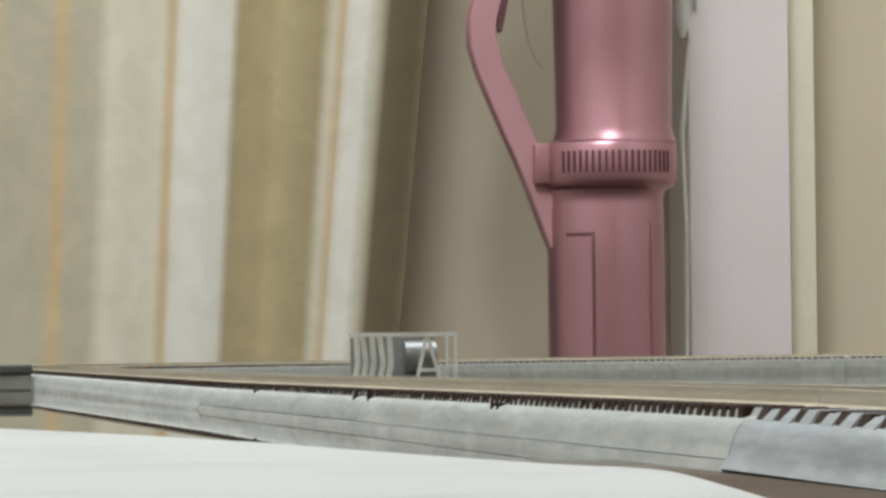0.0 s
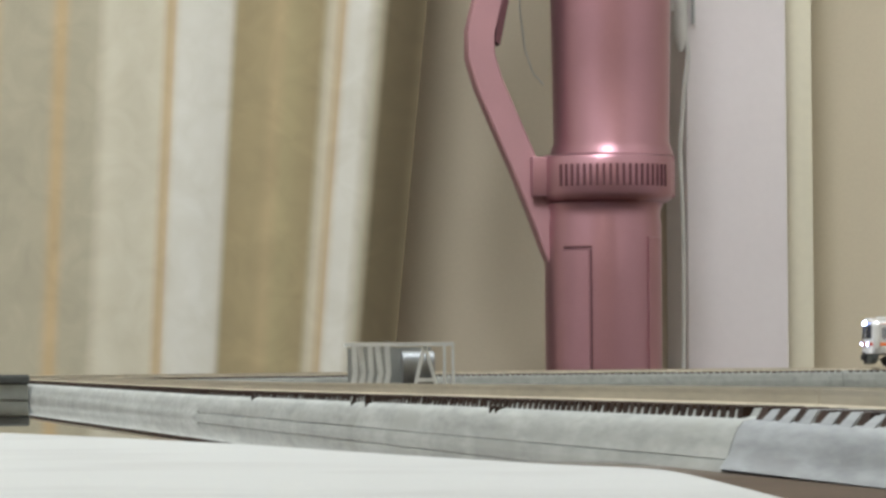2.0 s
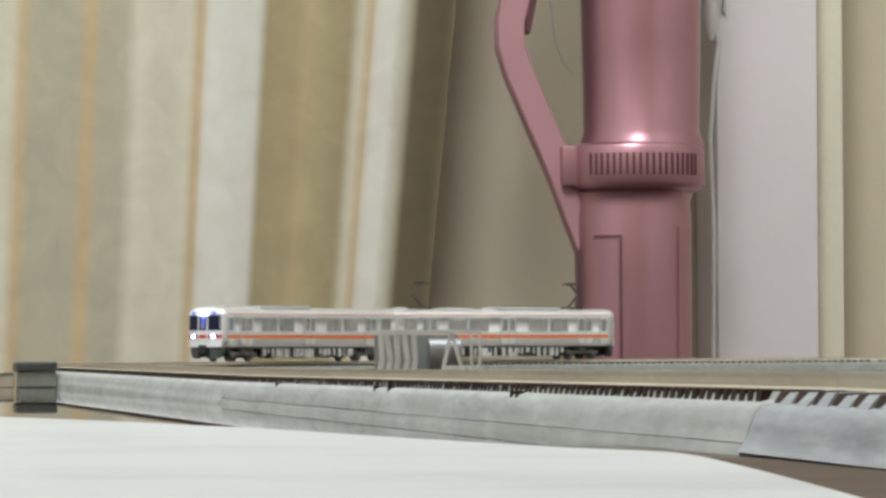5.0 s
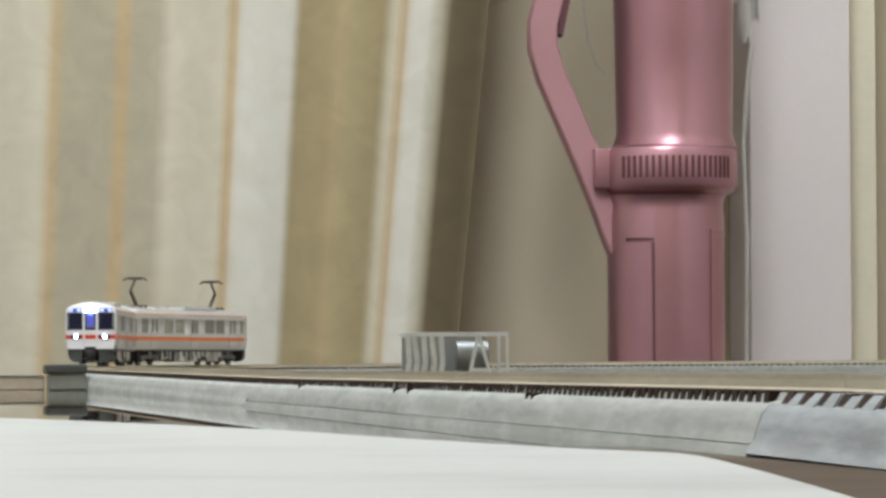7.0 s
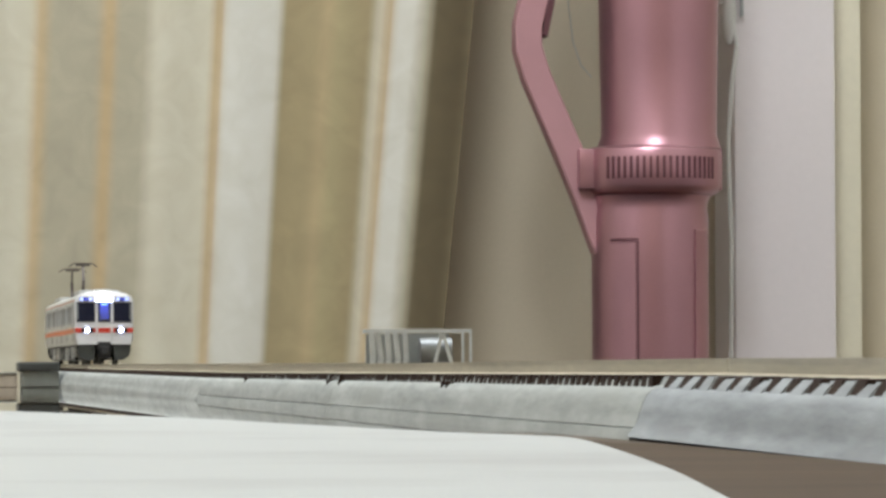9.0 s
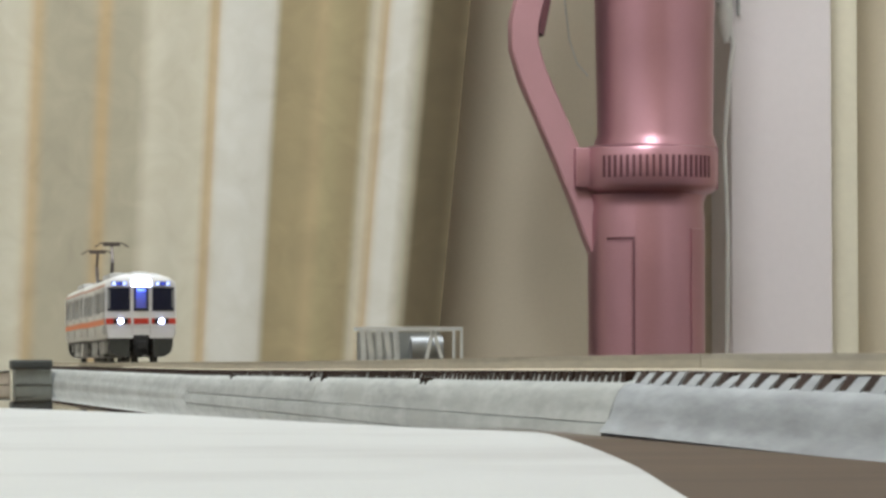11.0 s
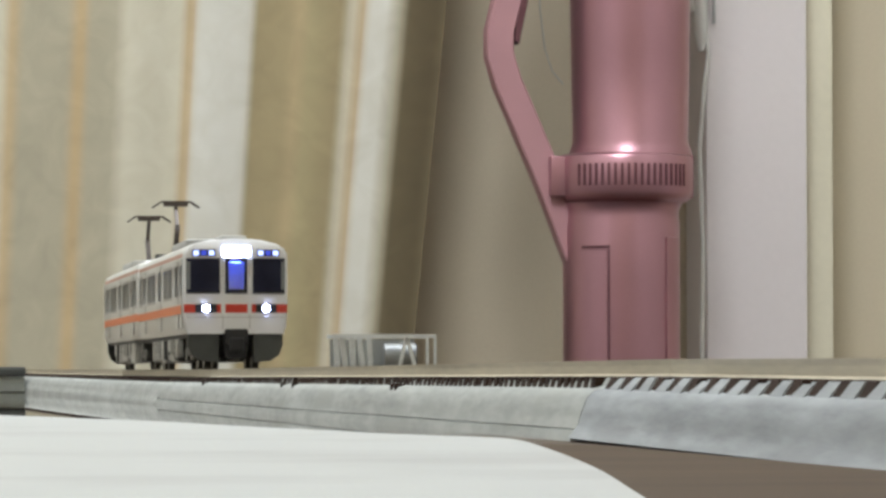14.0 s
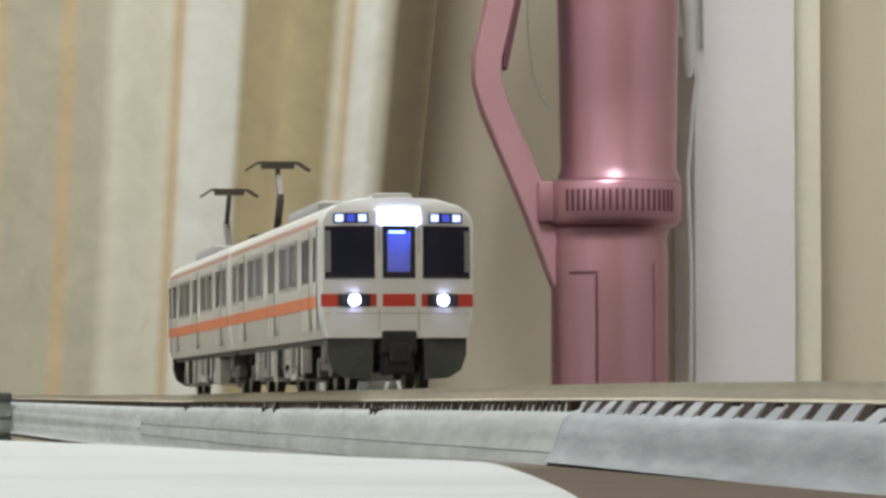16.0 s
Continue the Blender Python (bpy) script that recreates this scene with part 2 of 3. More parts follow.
# ---- the room ----
WALL_Y, FLOOR_Z, CEIL_Z = 2269.0, -420.0, 1900.0


def setting(name, bm, material, label, smooth=None):
    return tagged(part(name, bm, material, smooth=smooth), label, kind="structure")


setting("floor", boxed(-1200, 1200, -1100, 2399, FLOOR_Z - 40, FLOOR_Z), FLOORING, "brown wooden floor boards")
setting("ceiling", boxed(-1200, 1200, -1100, 2399, CEIL_Z, CEIL_Z + 40), CEILING, "white papered ceiling")
setting("wall_north", boxed(-1200, 1200, WALL_Y, WALL_Y + 100, FLOOR_Z, CEIL_Z), WALL, "plain beige papered wall")
# south, west and east walls are unseen, added to close the room and bounce light
setting("wall_south", boxed(-1200, 1200, -1200, -1100, FLOOR_Z, CEIL_Z), WALL, "plain beige papered wall")
setting("wall_west", boxed(-1300, -1200, -1200, WALL_Y + 100, FLOOR_Z, CEIL_Z), CEILING, "added white wall, out of view, that bounces light")
setting("wall_east", boxed(1200, 1300, -1200, WALL_Y + 100, FLOOR_Z, CEIL_Z), CEILING, "added white wall, out of view, that bounces light")
setting("pillar", boxed(470, 536.5, 2196, WALL_Y - 2, FLOOR_Z, CEIL_Z, bevel=2.5), POST_WHITE, "lilac-white painted wall pillar", smooth=40)
setting("trim", boxed(537, 558, 2216, WALL_Y - 2, FLOOR_Z, CEIL_Z, bevel=2), TRIM_CREAM, "narrow cream painted upright trim", smooth=40)

lamp_body = thing("ceiling_lamp", "round white ceiling lamp, switched on", "lamp", mm(-100, 620, CEIL_Z))
bm = bmesh.new()
lathe(bm, [(170, 0), (170, -20), (150, -40)])
part("lamp_housing", bm, CEILING, lamp_body, smooth=40)


def curtain():
    """Striped cloth hung in uneven folds; the stripes follow the cloth."""
    us = np.linspace(-420, 286, 280)
    zs = np.linspace(FLOOR_Z + 30, 1700, 26)
    bm = bmesh.new()
    uv = bm.loops.layers.uv.new("cloth")
    grid = {}
    for side in (0, 1):
        for i, u in enumerate(us):
            for j, z in enumerate(zs):
                lean = 0.035 + 0.05 * max(0, (u - 20) / 240)
                fold = 4 * math.sin(u / 21.0 + 0.6 * math.sin(u / 60)) + 2 * math.sin(u / 9.3 + 1.1) + 3 * math.sin(u / 33 + z / 400)
                grid[side, i, j] = bm.verts.new((u + lean * (z - 120) + 2 * math.sin(z / 260 + u / 50), 2165 + fold + 1.2 * side, z))
    for side in (0, 1):
        for i in range(len(us) - 1):
            for j in range(len(zs) - 1):
                f = bm.faces.new([grid[side, a, b] for a, b in ((i, j), (i + 1, j), (i + 1, j + 1), (i, j + 1))])
                for loop, (a, b) in zip(f.loops, ((i, j), (i + 1, j), (i + 1, j + 1), (i, j + 1))):
                    loop[uv].uv = ((us[a] + 420) / 706, zs[b] / 2000)
    m, n, l, b = nodes_of("striped_curtain_cloth")
    co = n.new("ShaderNodeUVMap")
    co.uv_map = "cloth"
    sep = n.new("ShaderNodeSeparateXYZ")
    l.new(co.outputs[0], sep.inputs[0])
    ramp = n.new("ShaderNodeValToRGB")
    # stripe tones hold some fold shade; brown paints the shaded last fold
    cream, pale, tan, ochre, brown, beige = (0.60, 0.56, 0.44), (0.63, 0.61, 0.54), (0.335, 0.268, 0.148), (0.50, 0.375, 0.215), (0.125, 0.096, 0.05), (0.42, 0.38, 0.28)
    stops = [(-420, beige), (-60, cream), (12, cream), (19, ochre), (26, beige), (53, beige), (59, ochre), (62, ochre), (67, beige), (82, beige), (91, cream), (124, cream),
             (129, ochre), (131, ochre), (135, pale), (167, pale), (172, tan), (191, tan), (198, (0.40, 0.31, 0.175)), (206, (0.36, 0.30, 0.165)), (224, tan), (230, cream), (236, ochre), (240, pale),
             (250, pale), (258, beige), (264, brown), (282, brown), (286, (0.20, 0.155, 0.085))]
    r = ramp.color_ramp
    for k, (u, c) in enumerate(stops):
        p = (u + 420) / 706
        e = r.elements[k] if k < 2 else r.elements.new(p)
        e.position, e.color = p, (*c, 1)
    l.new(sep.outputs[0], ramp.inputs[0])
    weave = n.new("ShaderNodeTexNoise")
    weave.inputs["Scale"].default_value, weave.inputs["Detail"].default_value, weave.inputs["Distortion"].default_value = 42, 3, 1.0
    tc = n.new("ShaderNodeTexCoord")
    l.new(tc.outputs["Object"], weave.inputs[0])
    mx = n.new("ShaderNodeMix")
    mx.data_type, mx.blend_type = "RGBA", "OVERLAY"
    mx.inputs["Factor"].default_value = 0.2
    l.new(ramp.outputs[0], mx.inputs["A"])
    l.new(weave.outputs[0], mx.inputs["B"])
    l.new(mx.outputs["Result"], b.inputs["Base Color"])
    b.inputs["Roughness"].default_value = 0.85
    b.inputs["Sheen Weight"].default_value = 0.2
    ob = part("curtain", bm, m, smooth=60)
    return tagged(ob, "long cream and tan striped cloth curtain hanging in folds", "curtain")


curtain()

# ---- the table and what lies on it ----
table = thing("table", "low brown lacquered wooden table with a mirror-like polished top", "table")
part("tabletop", boxed(-900, 900, -900, 1850, TABLE_Z - 30, TABLE_Z, bevel=2), TABLE_LACQUER, table)
for lx, ly in ((-850, -850), (850, -850), (-850, 1800), (850, 1800)):
    part("table_leg", boxed(lx - 30, lx + 30, ly - 30, ly + 30, FLOOR_Z, TABLE_Z - 31, bevel=3), TABLE_LACQUER, table)


def rounded(points, steps=8):
    """A closed smooth outline through the points."""
    out = []
    n = len(points)
    for i in range(n):
        p0, p1, p2, p3 = (Vector(points[(i + k) % n]) for k in (-1, 0, 1, 2))
        for s in range(steps):
            t = s / steps
            out.append(tuple(0.5 * (2 * p1 + (p2 - p0) * t + (2 * p0 - 5 * p1 + 4 * p2 - p3) * t * t + (3 * p1 - p0 - 3 * p2 + p3) * t ** 3)))
    return out


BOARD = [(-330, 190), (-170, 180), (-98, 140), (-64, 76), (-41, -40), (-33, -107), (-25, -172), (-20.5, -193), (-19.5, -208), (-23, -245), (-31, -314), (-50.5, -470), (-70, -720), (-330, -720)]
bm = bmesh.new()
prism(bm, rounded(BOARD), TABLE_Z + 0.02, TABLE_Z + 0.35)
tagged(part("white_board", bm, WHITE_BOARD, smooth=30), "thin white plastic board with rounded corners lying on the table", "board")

# track pieces
UPPER = [(-12.9, 1.5), (-12.7, 2.2), (-12.2, 3.5), (-11.6, 4.15), (-10.9, 4.35), (-10.3, 4.5), (-9.9, 5.2)]
FOOT_UNDERCUT = [(-12.8, 0.0), (-13.8, 0.3), (-13.3, 0.9)]
FOOT_DEEP = [(-13.6, -4.0), (-13.6, 0.0), (-13.2, 0.9)]        # reaches down to the table below the climb
FOOT_WORN = [(-13.55, 0.0), (-13.25, 0.92), (-12.9, 0.95), (-12.9, 1.03), (-13.1, 1.06)]
FOOT_GROOVED = [(-13.55, 0.0), (-13.25, 0.9), (-12.7, 0.93), (-12.7, 1.07), (-13.0, 1.1)]


def bed_profile(foot):
    left = foot + UPPER
    return left + [(-x, z) for x, z in reversed(left)]


PITCH = 3.45


def track_line(s0, s1, step):
    n = max(1, int(round((s1 - s0) / step)))
    marks = [s0 + (s1 - s0) * i / n for i in range(n + 1)]
    return [(*along(s), rise(s)) for s in marks]


def wedge(bm, m, low, top, half, half_top, z0, z1):
    """A block whose two ends slope like the shoulder of the ballast."""
    a = [bm.verts.new(m @ Vector((u * low, v * half, z0))) for u, v in ((-1, -1), (1, -1), (1, 1), (-1, 1))]
    b = [bm.verts.new(m @ Vector((u * top, v * half_top, z1))) for u, v in ((-1, -1), (1, -1), (1, 1), (-1, 1))]
    bm.faces.new(b)
    for i in range(4):
        bm.faces.new((a[i], a[(i + 1) % 4], b[(i + 1) % 4], b[i]))


def sleeper_mesh(half, low, top):
    bm = bmesh.new()
    wedge(bm, Matrix.Identity(4), low, top, half, half * 0.9, 0, 1.15)
    bmesh.ops.scale(bm, vec=(K, K, K), verts=bm.verts)
    bmesh.ops.recalc_face_normals(bm, faces=bm.faces)
    me = bpy.data.meshes.new("sleeper")
    bm.to_mesh(me)
    bm.free()
    me.materials.append(SLEEPER)
    return me


WIDE_SLEEPER, NARROW_SLEEPER = sleeper_mesh(1.45, 11.15, 10.5), sleeper_mesh(1.08, 10.95, 10.85)


def track_piece(s0, s1, bed, label, foot, stones=False, clips=(), pitch=PITCH):
    piece = thing("track_piece", label, "track", group="pieces of the railway loop")
    curved = s1 > BEND_Y and s0 < BEND_Y + BEND_R * math.pi / 2
    path = track_line(s0 + 0.15, s1 - 0.15, 12 if curved else 1e6)
    bm = bmesh.new()
    sweep(bm, bed_profile(foot), [(x, y, TABLE_Z + r, a) for x, y, a, r in path])
    part("roadbed", bm, bed, piece, smooth=35)
    for side in (-4.9, 4.9):
        bm = bmesh.new()
        web = [(side - 0.9, 3.95), (side + 0.9, 3.95), (side + 0.35, 4.3), (side + 0.35, 5.0), (side + 0.45, 5.5), (side - 0.45, 5.5), (side - 0.35, 5.0), (side - 0.35, 4.3)]
        sweep(bm, web, [(x, y, BED_Z + r, a) for x, y, a, r in path])
        part("rail", bm, RAIL, piece)
    n = int((s1 - s0) / pitch)
    if stones:
        # crumbs of ballast between the sleepers
        rng = random.Random(int(s0))
        bm = bmesh.new()
        wide = pitch > 5
        gap = pitch / 2 - (1.4 if wide else 1.05)
        for i in range(1, n):
            x, y, a = along(s1 - i * pitch)
            m = Matrix.Translation((x, y + rng.uniform(-0.15, 0.15), BED_Z + 2.9)) @ Matrix.Rotation(-a, 4, "Z")
            low, top, high = (11.5, 10.55, 1.12) if wide else (11.0, 10.7, 0.95)
            wedge(bm, m, low + rng.uniform(-0.1, 0.1), top + rng.uniform(-0.15, 0.1), gap, gap * rng.uniform(0.68, 0.88), 0, high + rng.uniform(-0.2, 0.1))
        tagged(part("ballast", bm, bed, piece), kind="stuff")
    for i in range(n):
        x, y, a = along(s1 - (i + 0.5) * pitch)
        o = new("sleeper", WIDE_SLEEPER if pitch > 5 else NARROW_SLEEPER)
        o.parent = piece
        o.matrix_basis = mm(x, y, BED_Z + 2.95 + rise(s1 - (i + 0.5) * pitch), 0, 0, -math.degrees(a))
    for c in clips:
        part("joint_clip", boxed(-12.0, -11.0, c - 0.3, c + 0.3, BED_Z + 2.45, BED_Z + 3.3, bevel=0.1), SLEEPER, piece, "dark joint clip")
    return piece


JOINT = -200.0
near_piece = track_piece(JOINT - 248, JOINT, BALLAST_NEW, "straight model railway track on pale grey roadbed", FOOT_UNDERCUT, True, pitch=6.9)
near_piece.matrix_basis = mm(0, JOINT, 0, 0.2) @ mm(0, -JOINT, 0)       # it sags a little away from the joint
track_piece(JOINT, JOINT + 248, BALLAST_OLD, "straight model railway track on weathered grey roadbed", FOOT_WORN, True, (-71.0, -67.0, 44.0))
marks = [JOINT + 248, JOINT + 496, JOINT + 744, JOINT + 992, JOINT + 1240, BEND_Y, BEND_Y + BEND_R * math.pi / 4, BEND_Y + BEND_R * math.pi / 2]
marks += [marks[-1] + 248 * k for k in (1, 2)]
for a, b in zip(marks, marks[1:]):
    bent = a >= BEND_Y - 1 and b <= BEND_Y + BEND_R * 1.58
    clips = [c for c in (60.0, 201.0) if a < c < b]
    track_piece(a, b, BALLAST_DARK if a > BEND_Y - 1 else BALLAST_OLD, "curved model railway track on grey roadbed" if bent else "straight model railway track on grey roadbed", FOOT_GROOVED if b < 310 else FOOT_DEEP, b < 310, clips)

# small dark grey feeder box beside the far end of the straight
feeder = thing("feeder_box", "small dark grey plastic feeder box beside the track", "feeder box", mm(-20, 965, TABLE_Z))
part("case", boxed(-6.6, 6.2, -14, 14, 0, 5.4, bevel=0.6), MID_GREY, feeder)
part("lid", boxed(-7.8, 6.4, -15, 15, 5.45, 8.9, bevel=0.9), DARK_GREY, feeder)


# a low strip on the table stands in for a track bed behind the feeder box
STRIP = surface("beige_strip_board", (0.60, 0.52, 0.42), 0.6, vary=0.15, scale=60, fine=600, dirt_or_shade=(0.46, 0.39, 0.31), dirt_or_shade_at=0.55)
strip = thing("low_strip", "low beige strip with a dark top edge lying on the table", "batten", mm(-120, 985, TABLE_Z))
part("board", boxed(-90, 92.5, -8, 8, 0, 4.6, bevel=0.3), STRIP, strip)
part("edge_strip", boxed(-90, 92.5, -8.3, 8, 4.62, 5.2, bevel=0.2), BALLAST_DARK, strip, "dark grey top strip")


def lattice_model():
    """A small silver lattice stand: rows of leaning ribs and an A-shaped brace in a frame."""
    def wide(bm):
        bmesh.ops.scale(bm, vec=(0.98, 1.0, 1.3), verts=bm.verts)
        return bm

    st = thing("lattice_stand", "small silver plastic lattice stand with ribs and an A-shaped brace", "model stand", mm(65, 583, TABLE_Z))
    for i, x in enumerate((-13.4, -11.2, -9.0, -6.4, -4.2)):
        bm = bmesh.new()
        beam(bm, (x - 0.7, -7.2 + 0.6 * i, 0), (x + 0.9, -7.2 + 0.6 * i, 6.5), 1.15, 1.3)
        beam(bm, (x + 0.9, -7.2 + 0.6 * i, 6.4), (x + 0.5 - 0.5 * (i % 2), -7.2 + 0.6 * i, 11.9), 1.15, 1.3)
        part("rib", wide(bm), SILVER, st)
    for y in (-7.5, 8.0):
        bm = bmesh.new()
        beam(bm, (-13.5, y, 12.2), (14, y, 12.2), 0.8)
        part("top_rail", wide(bm), SILVER, st)
        bm = bmesh.new()
        beam(bm, (13.7, y, 0), (13.7, y, 12.2), 0.7)
        part("end_post", wide(bm), SILVER, st)
    bm = bmesh.new()
    beam(bm, (3.2, -7.0, 2.5), (6.0, -7.0, 11.8), 0.9)
    beam(bm, (10.6, -7.0, 0.3), (6.2, -7.0, 11.8), 0.9)
    beam(bm, (4.0, -7.0, 5.0), (8.6, -7.0, 5.0), 0.8)
    part("brace", wide(bm), SILVER, st)
    bm = bmesh.new()
    box(bm, -1.5, 9.5, -6.4, -5.6, 0, 3.4, bevel=0.2)
    part("plate", wide(bm), SILVER, st)
    bm = bmesh.new()
    tube(bm, (0.5, -3, 7.4), (9, -3, 7.4), 3.4, n=20)
    part("drum", wide(bm), STEEL, st, "polished dark steel drum", smooth=40)
    # plate added behind the ribs to darken the gaps between them
    bm = bmesh.new()
    box(bm, -13.0, 9.6, 5.0, 5.6, 0, 11.6)
    part("added_back_plate", wide(bm), CLEARISH, st)


lattice_model()


def vacuum():
    """An upright stick vacuum cleaner with a collar, vent slots and a loop handle."""
    v = thing("stick_vacuum", "metallic pink stick vacuum cleaner standing before the wall", "vacuum cleaner", mm(400, 2121, 0))
    bm = bmesh.new()
    lathe(bm, [(40, FLOOR_Z + 1), (38, -390), (36.5, -120), (36.5, 60), (36.6, 99), (35.9, 104), (36.0, 108), (37, 111), (38, 113)], 56)
    part("lower_tube", bm, PINK, v, at=mm(1, 0, 0), smooth=40)
    bm = bmesh.new()
    lathe(bm, [(37, 113), (41.5, 116), (43, 119), (43, 140), (42, 142), (38, 143.5)], 56)
    collar = part("collar", bm, PINK, v, at=mm(3, 0, 0), smooth=35)
    # solid blocks, dark in colour to paint the shade inside open slots
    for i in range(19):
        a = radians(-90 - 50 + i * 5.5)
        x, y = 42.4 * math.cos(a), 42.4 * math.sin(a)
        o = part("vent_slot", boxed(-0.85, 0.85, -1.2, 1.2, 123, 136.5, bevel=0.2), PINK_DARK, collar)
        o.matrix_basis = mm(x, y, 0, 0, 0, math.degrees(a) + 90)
    part("hinge_block", boxed(-46, -34, -16, 8, 117, 142, bevel=1.5), PINK, v, smooth=40)
    bm = bmesh.new()
    lathe(bm, [(39, 142.5), (38, 146), (36.2, 151), (37, 200), (38, 260), (38.5, 420), (37, 436), (31, 444)], 56)
    part("upper_tube", bm, PINK, v, at=mm(7, 0, 0), smooth=40)
    # the loop handle, a flat bowed strip
    bm = bmesh.new()
    mid = [(-23, 70), (-31, 90), (-39, 112), (-47, 132), (-59, 160), (-71, 188), (-76, 205), (-76, 220), (-71, 240), (-66, 262), (-66, 330), (-56, 372), (-36, 384)]
    rows = []
    for i, (x, z) in enumerate(mid):
        p, q = mid[max(0, i - 1)], mid[min(len(mid) - 1, i + 1)]
        d = Vector((q[0] - p[0], q[1] - p[1])).normalized()
        nx, nz, w, h = -d.y, d.x, 8.6, 9
        rows.append([bm.verts.new((x + nx * s * w, t * h, z + nz * s * w)) for s, t in ((-1, -0.88), (-0.9, -1), (0.9, -1), (1, -0.88), (1, 0.88), (0.9, 1), (-0.9, 1), (-1, 0.88))])
    for a, b in zip(rows, rows[1:]):
        for i in range(8):
            bm.faces.new((a[i], a[(i + 1) % 8], b[(i + 1) % 8], b[i]))
    bm.faces.new(rows[0])
    bm.faces.new(rows[-1][::-1])
    part("handle", bm, PINK_MATT, v, "matt pink loop handle", smooth=28)
    bm = bmesh.new()
    prism(bm, [(-67, 214), (-64, 212), (-57, 246), (-52, 270), (-50, 340), (-60, 340), (-62, 262)], -7.5, 7.5)
    bmesh.ops.rotate(bm, cent=(0, 0, 0), matrix=Matrix.Rotation(radians(90), 3, "X"), verts=bm.verts)
    part("grip_lining", bm, PINK_DARK, v, "dark red grip lining")

    def arc_panel(a0, a1, r0, r1, z0, z1, n=8):
        """A curved plate that hugs the tube, between two angles west of south."""
        bm = bmesh.new()
        rows = []
        for i in range(n + 1):
            a = radians(-90 - a0 - (a1 - a0) * i / n)
            rows.append([bm.verts.new((r * math.cos(a), r * math.sin(a), z)) for r, z in ((r0, z0), (r1, z0 + 0.8), (r1, z1 - 0.8), (r0, z1))])
        for p, q in zip(rows, rows[1:]):
            for k in range(4):
                bm.faces.new((p[k], p[(k + 1) % 4], q[(k + 1) % 4], q[k]))
        bm.faces.new(rows[0])
        bm.faces.new(rows[-1][::-1])
        return bm

    part("latch_panel", arc_panel(22, 50, 36.2, 37.4, -60, 84), PINK, v, smooth=30)
    part("panel_seam", arc_panel(19.5, 21, 36.2, 36.75, -60, 84, 2), PINK_DARK, v)
    part("seam_top", arc_panel(19.5, 50, 36.2, 36.75, 84.5, 86), PINK_DARK, v)
    part("side_rib", arc_panel(-66, -40, 36.2, 38.2, -60, 92), PINK, v, smooth=30)
    part("collar_stop", boxed(40, 44.6, -14, 8, 116, 143, bevel=1.5), PINK, v, smooth=40)


vacuum()


def cord():
    c = thing("power_cord", "white power cord with a pale grey plug beside the pillar", "cord", mm(466, 2193, 0))
    # this white length stands in for the highlight along the pillar's corner
    bm = bmesh.new()
    pts = [(3, 226), (5, 212), (2, 190), (-1, 150), (1, 90), (0, 0), (2, -120), (1, -250), (3, FLOOR_Z + 8)]
    for (x0, z0), (x1, z1) in zip(pts, pts[1:]):
        tube(bm, (x0, 0, z0), (x1, 0, z1), 1.6, n=8)
    part("highlight_cable", bm, CABLE, c, smooth=60)
    bm = bmesh.new()
    for (x0, z0), (x1, z1) in zip([(-5, 240), (-8, 262), (-4, 320)], [(-8, 262), (-4, 320), (-4, 400)]):
        tube(bm, (x0, 0, z0), (x1, 0, z1), 2.2, n=8)
    part("cable_upper", bm, CABLE, c, smooth=60)
    bm = bmesh.new()
    lathe(bm, [(1.8, 214), (3.2, 219), (4.6, 226), (5.2, 234), (4.4, 242), (5.4, 250), (5.4, 300), (4.5, 304)], 20)
    part("plug", bm, CABLE, c, "white moulded plug", smooth=50)
    part("socket_edge", boxed(8, 9.5, -2, 4, 232, 300, bevel=0.4), PLUG_GREY, c, "dark grey edge")
    w = thing("thin_wire", "thin dark wire hanging in a loop beside the vacuum cleaner", "wire", mm(362, 2190, 0))
    bm = bmesh.new()
    pts = [(-1, 420), (-2, 300), (-1, 240), (2, 215), (7, 200), (14, 192)]
    for (x0, z0), (x1, z1) in zip(pts, pts[1:]):
        tube(bm, (x0, 0, z0), (x1, 0, z1), 0.45, n=6)
    part("strand", bm, PLUG_GREY, w)


cord()


# ---- the train, scale 1:150 ----
HALF, LENGTH = 9.9, 134.0
SECTION = [(9.2, 6.3), (9.75, 9.0), (9.9, 12.5), (9.9, 13.6), (9.9, 19.4), (9.9, 20.4), (9.75, 21.5), (9.2, 22.5), (7.8, 23.4), (5.0, 24.1), (0.0, 24.4)]


def nose(x):
    """How far the cab front stands back at x."""
    return 2.2 * (abs(x) / HALF) ** 2.4


DOORS = (-47.0, 0.0, 47.0)
SPANS = [(-36, -25.5), (-23.5, -12.5), (12.5, 23.5), (25.5, 36), (55, 62)]
OPENINGS = SPANS + [(y + a, y + b) for y in DOORS for a, b in ((-3.9, -0.5), (0.5, 3.9))] + [(-60.2, -56.8)]


def body_shell():
    """Sides and roof in one skin, with openings at the windows."""
    bm = bmesh.new()
    loop = SECTION + [(-x, z) for x, z in reversed(SECTION[:-1])]
    front, back = -LENGTH / 2, LENGTH / 2
    ys = sorted({front + 2.6, front + 6, back - 0.4, back, *(e for o in OPENINGS for e in o)})
    rows = []
    for y in ys:
        f = 0.97 if y == back else 1.0
        rows.append([bm.verts.new((x * f, y, 15 + (z - 15) * f)) for x, z in loop])
    for y0, y1, a, b in zip(ys, ys[1:], rows, rows[1:]):
        pierced = any(p <= (y0 + y1) / 2 <= q for p, q in OPENINGS)
        for i in range(len(loop)):
            k = (i + 1) % len(loop)
            if pierced and {loop[i][1], loop[k][1]} == {13.6, 19.4}:
                continue
            bm.faces.new((a[i], a[k], b[k], b[i]))
    bm.faces.new(rows[-1])
    return bm


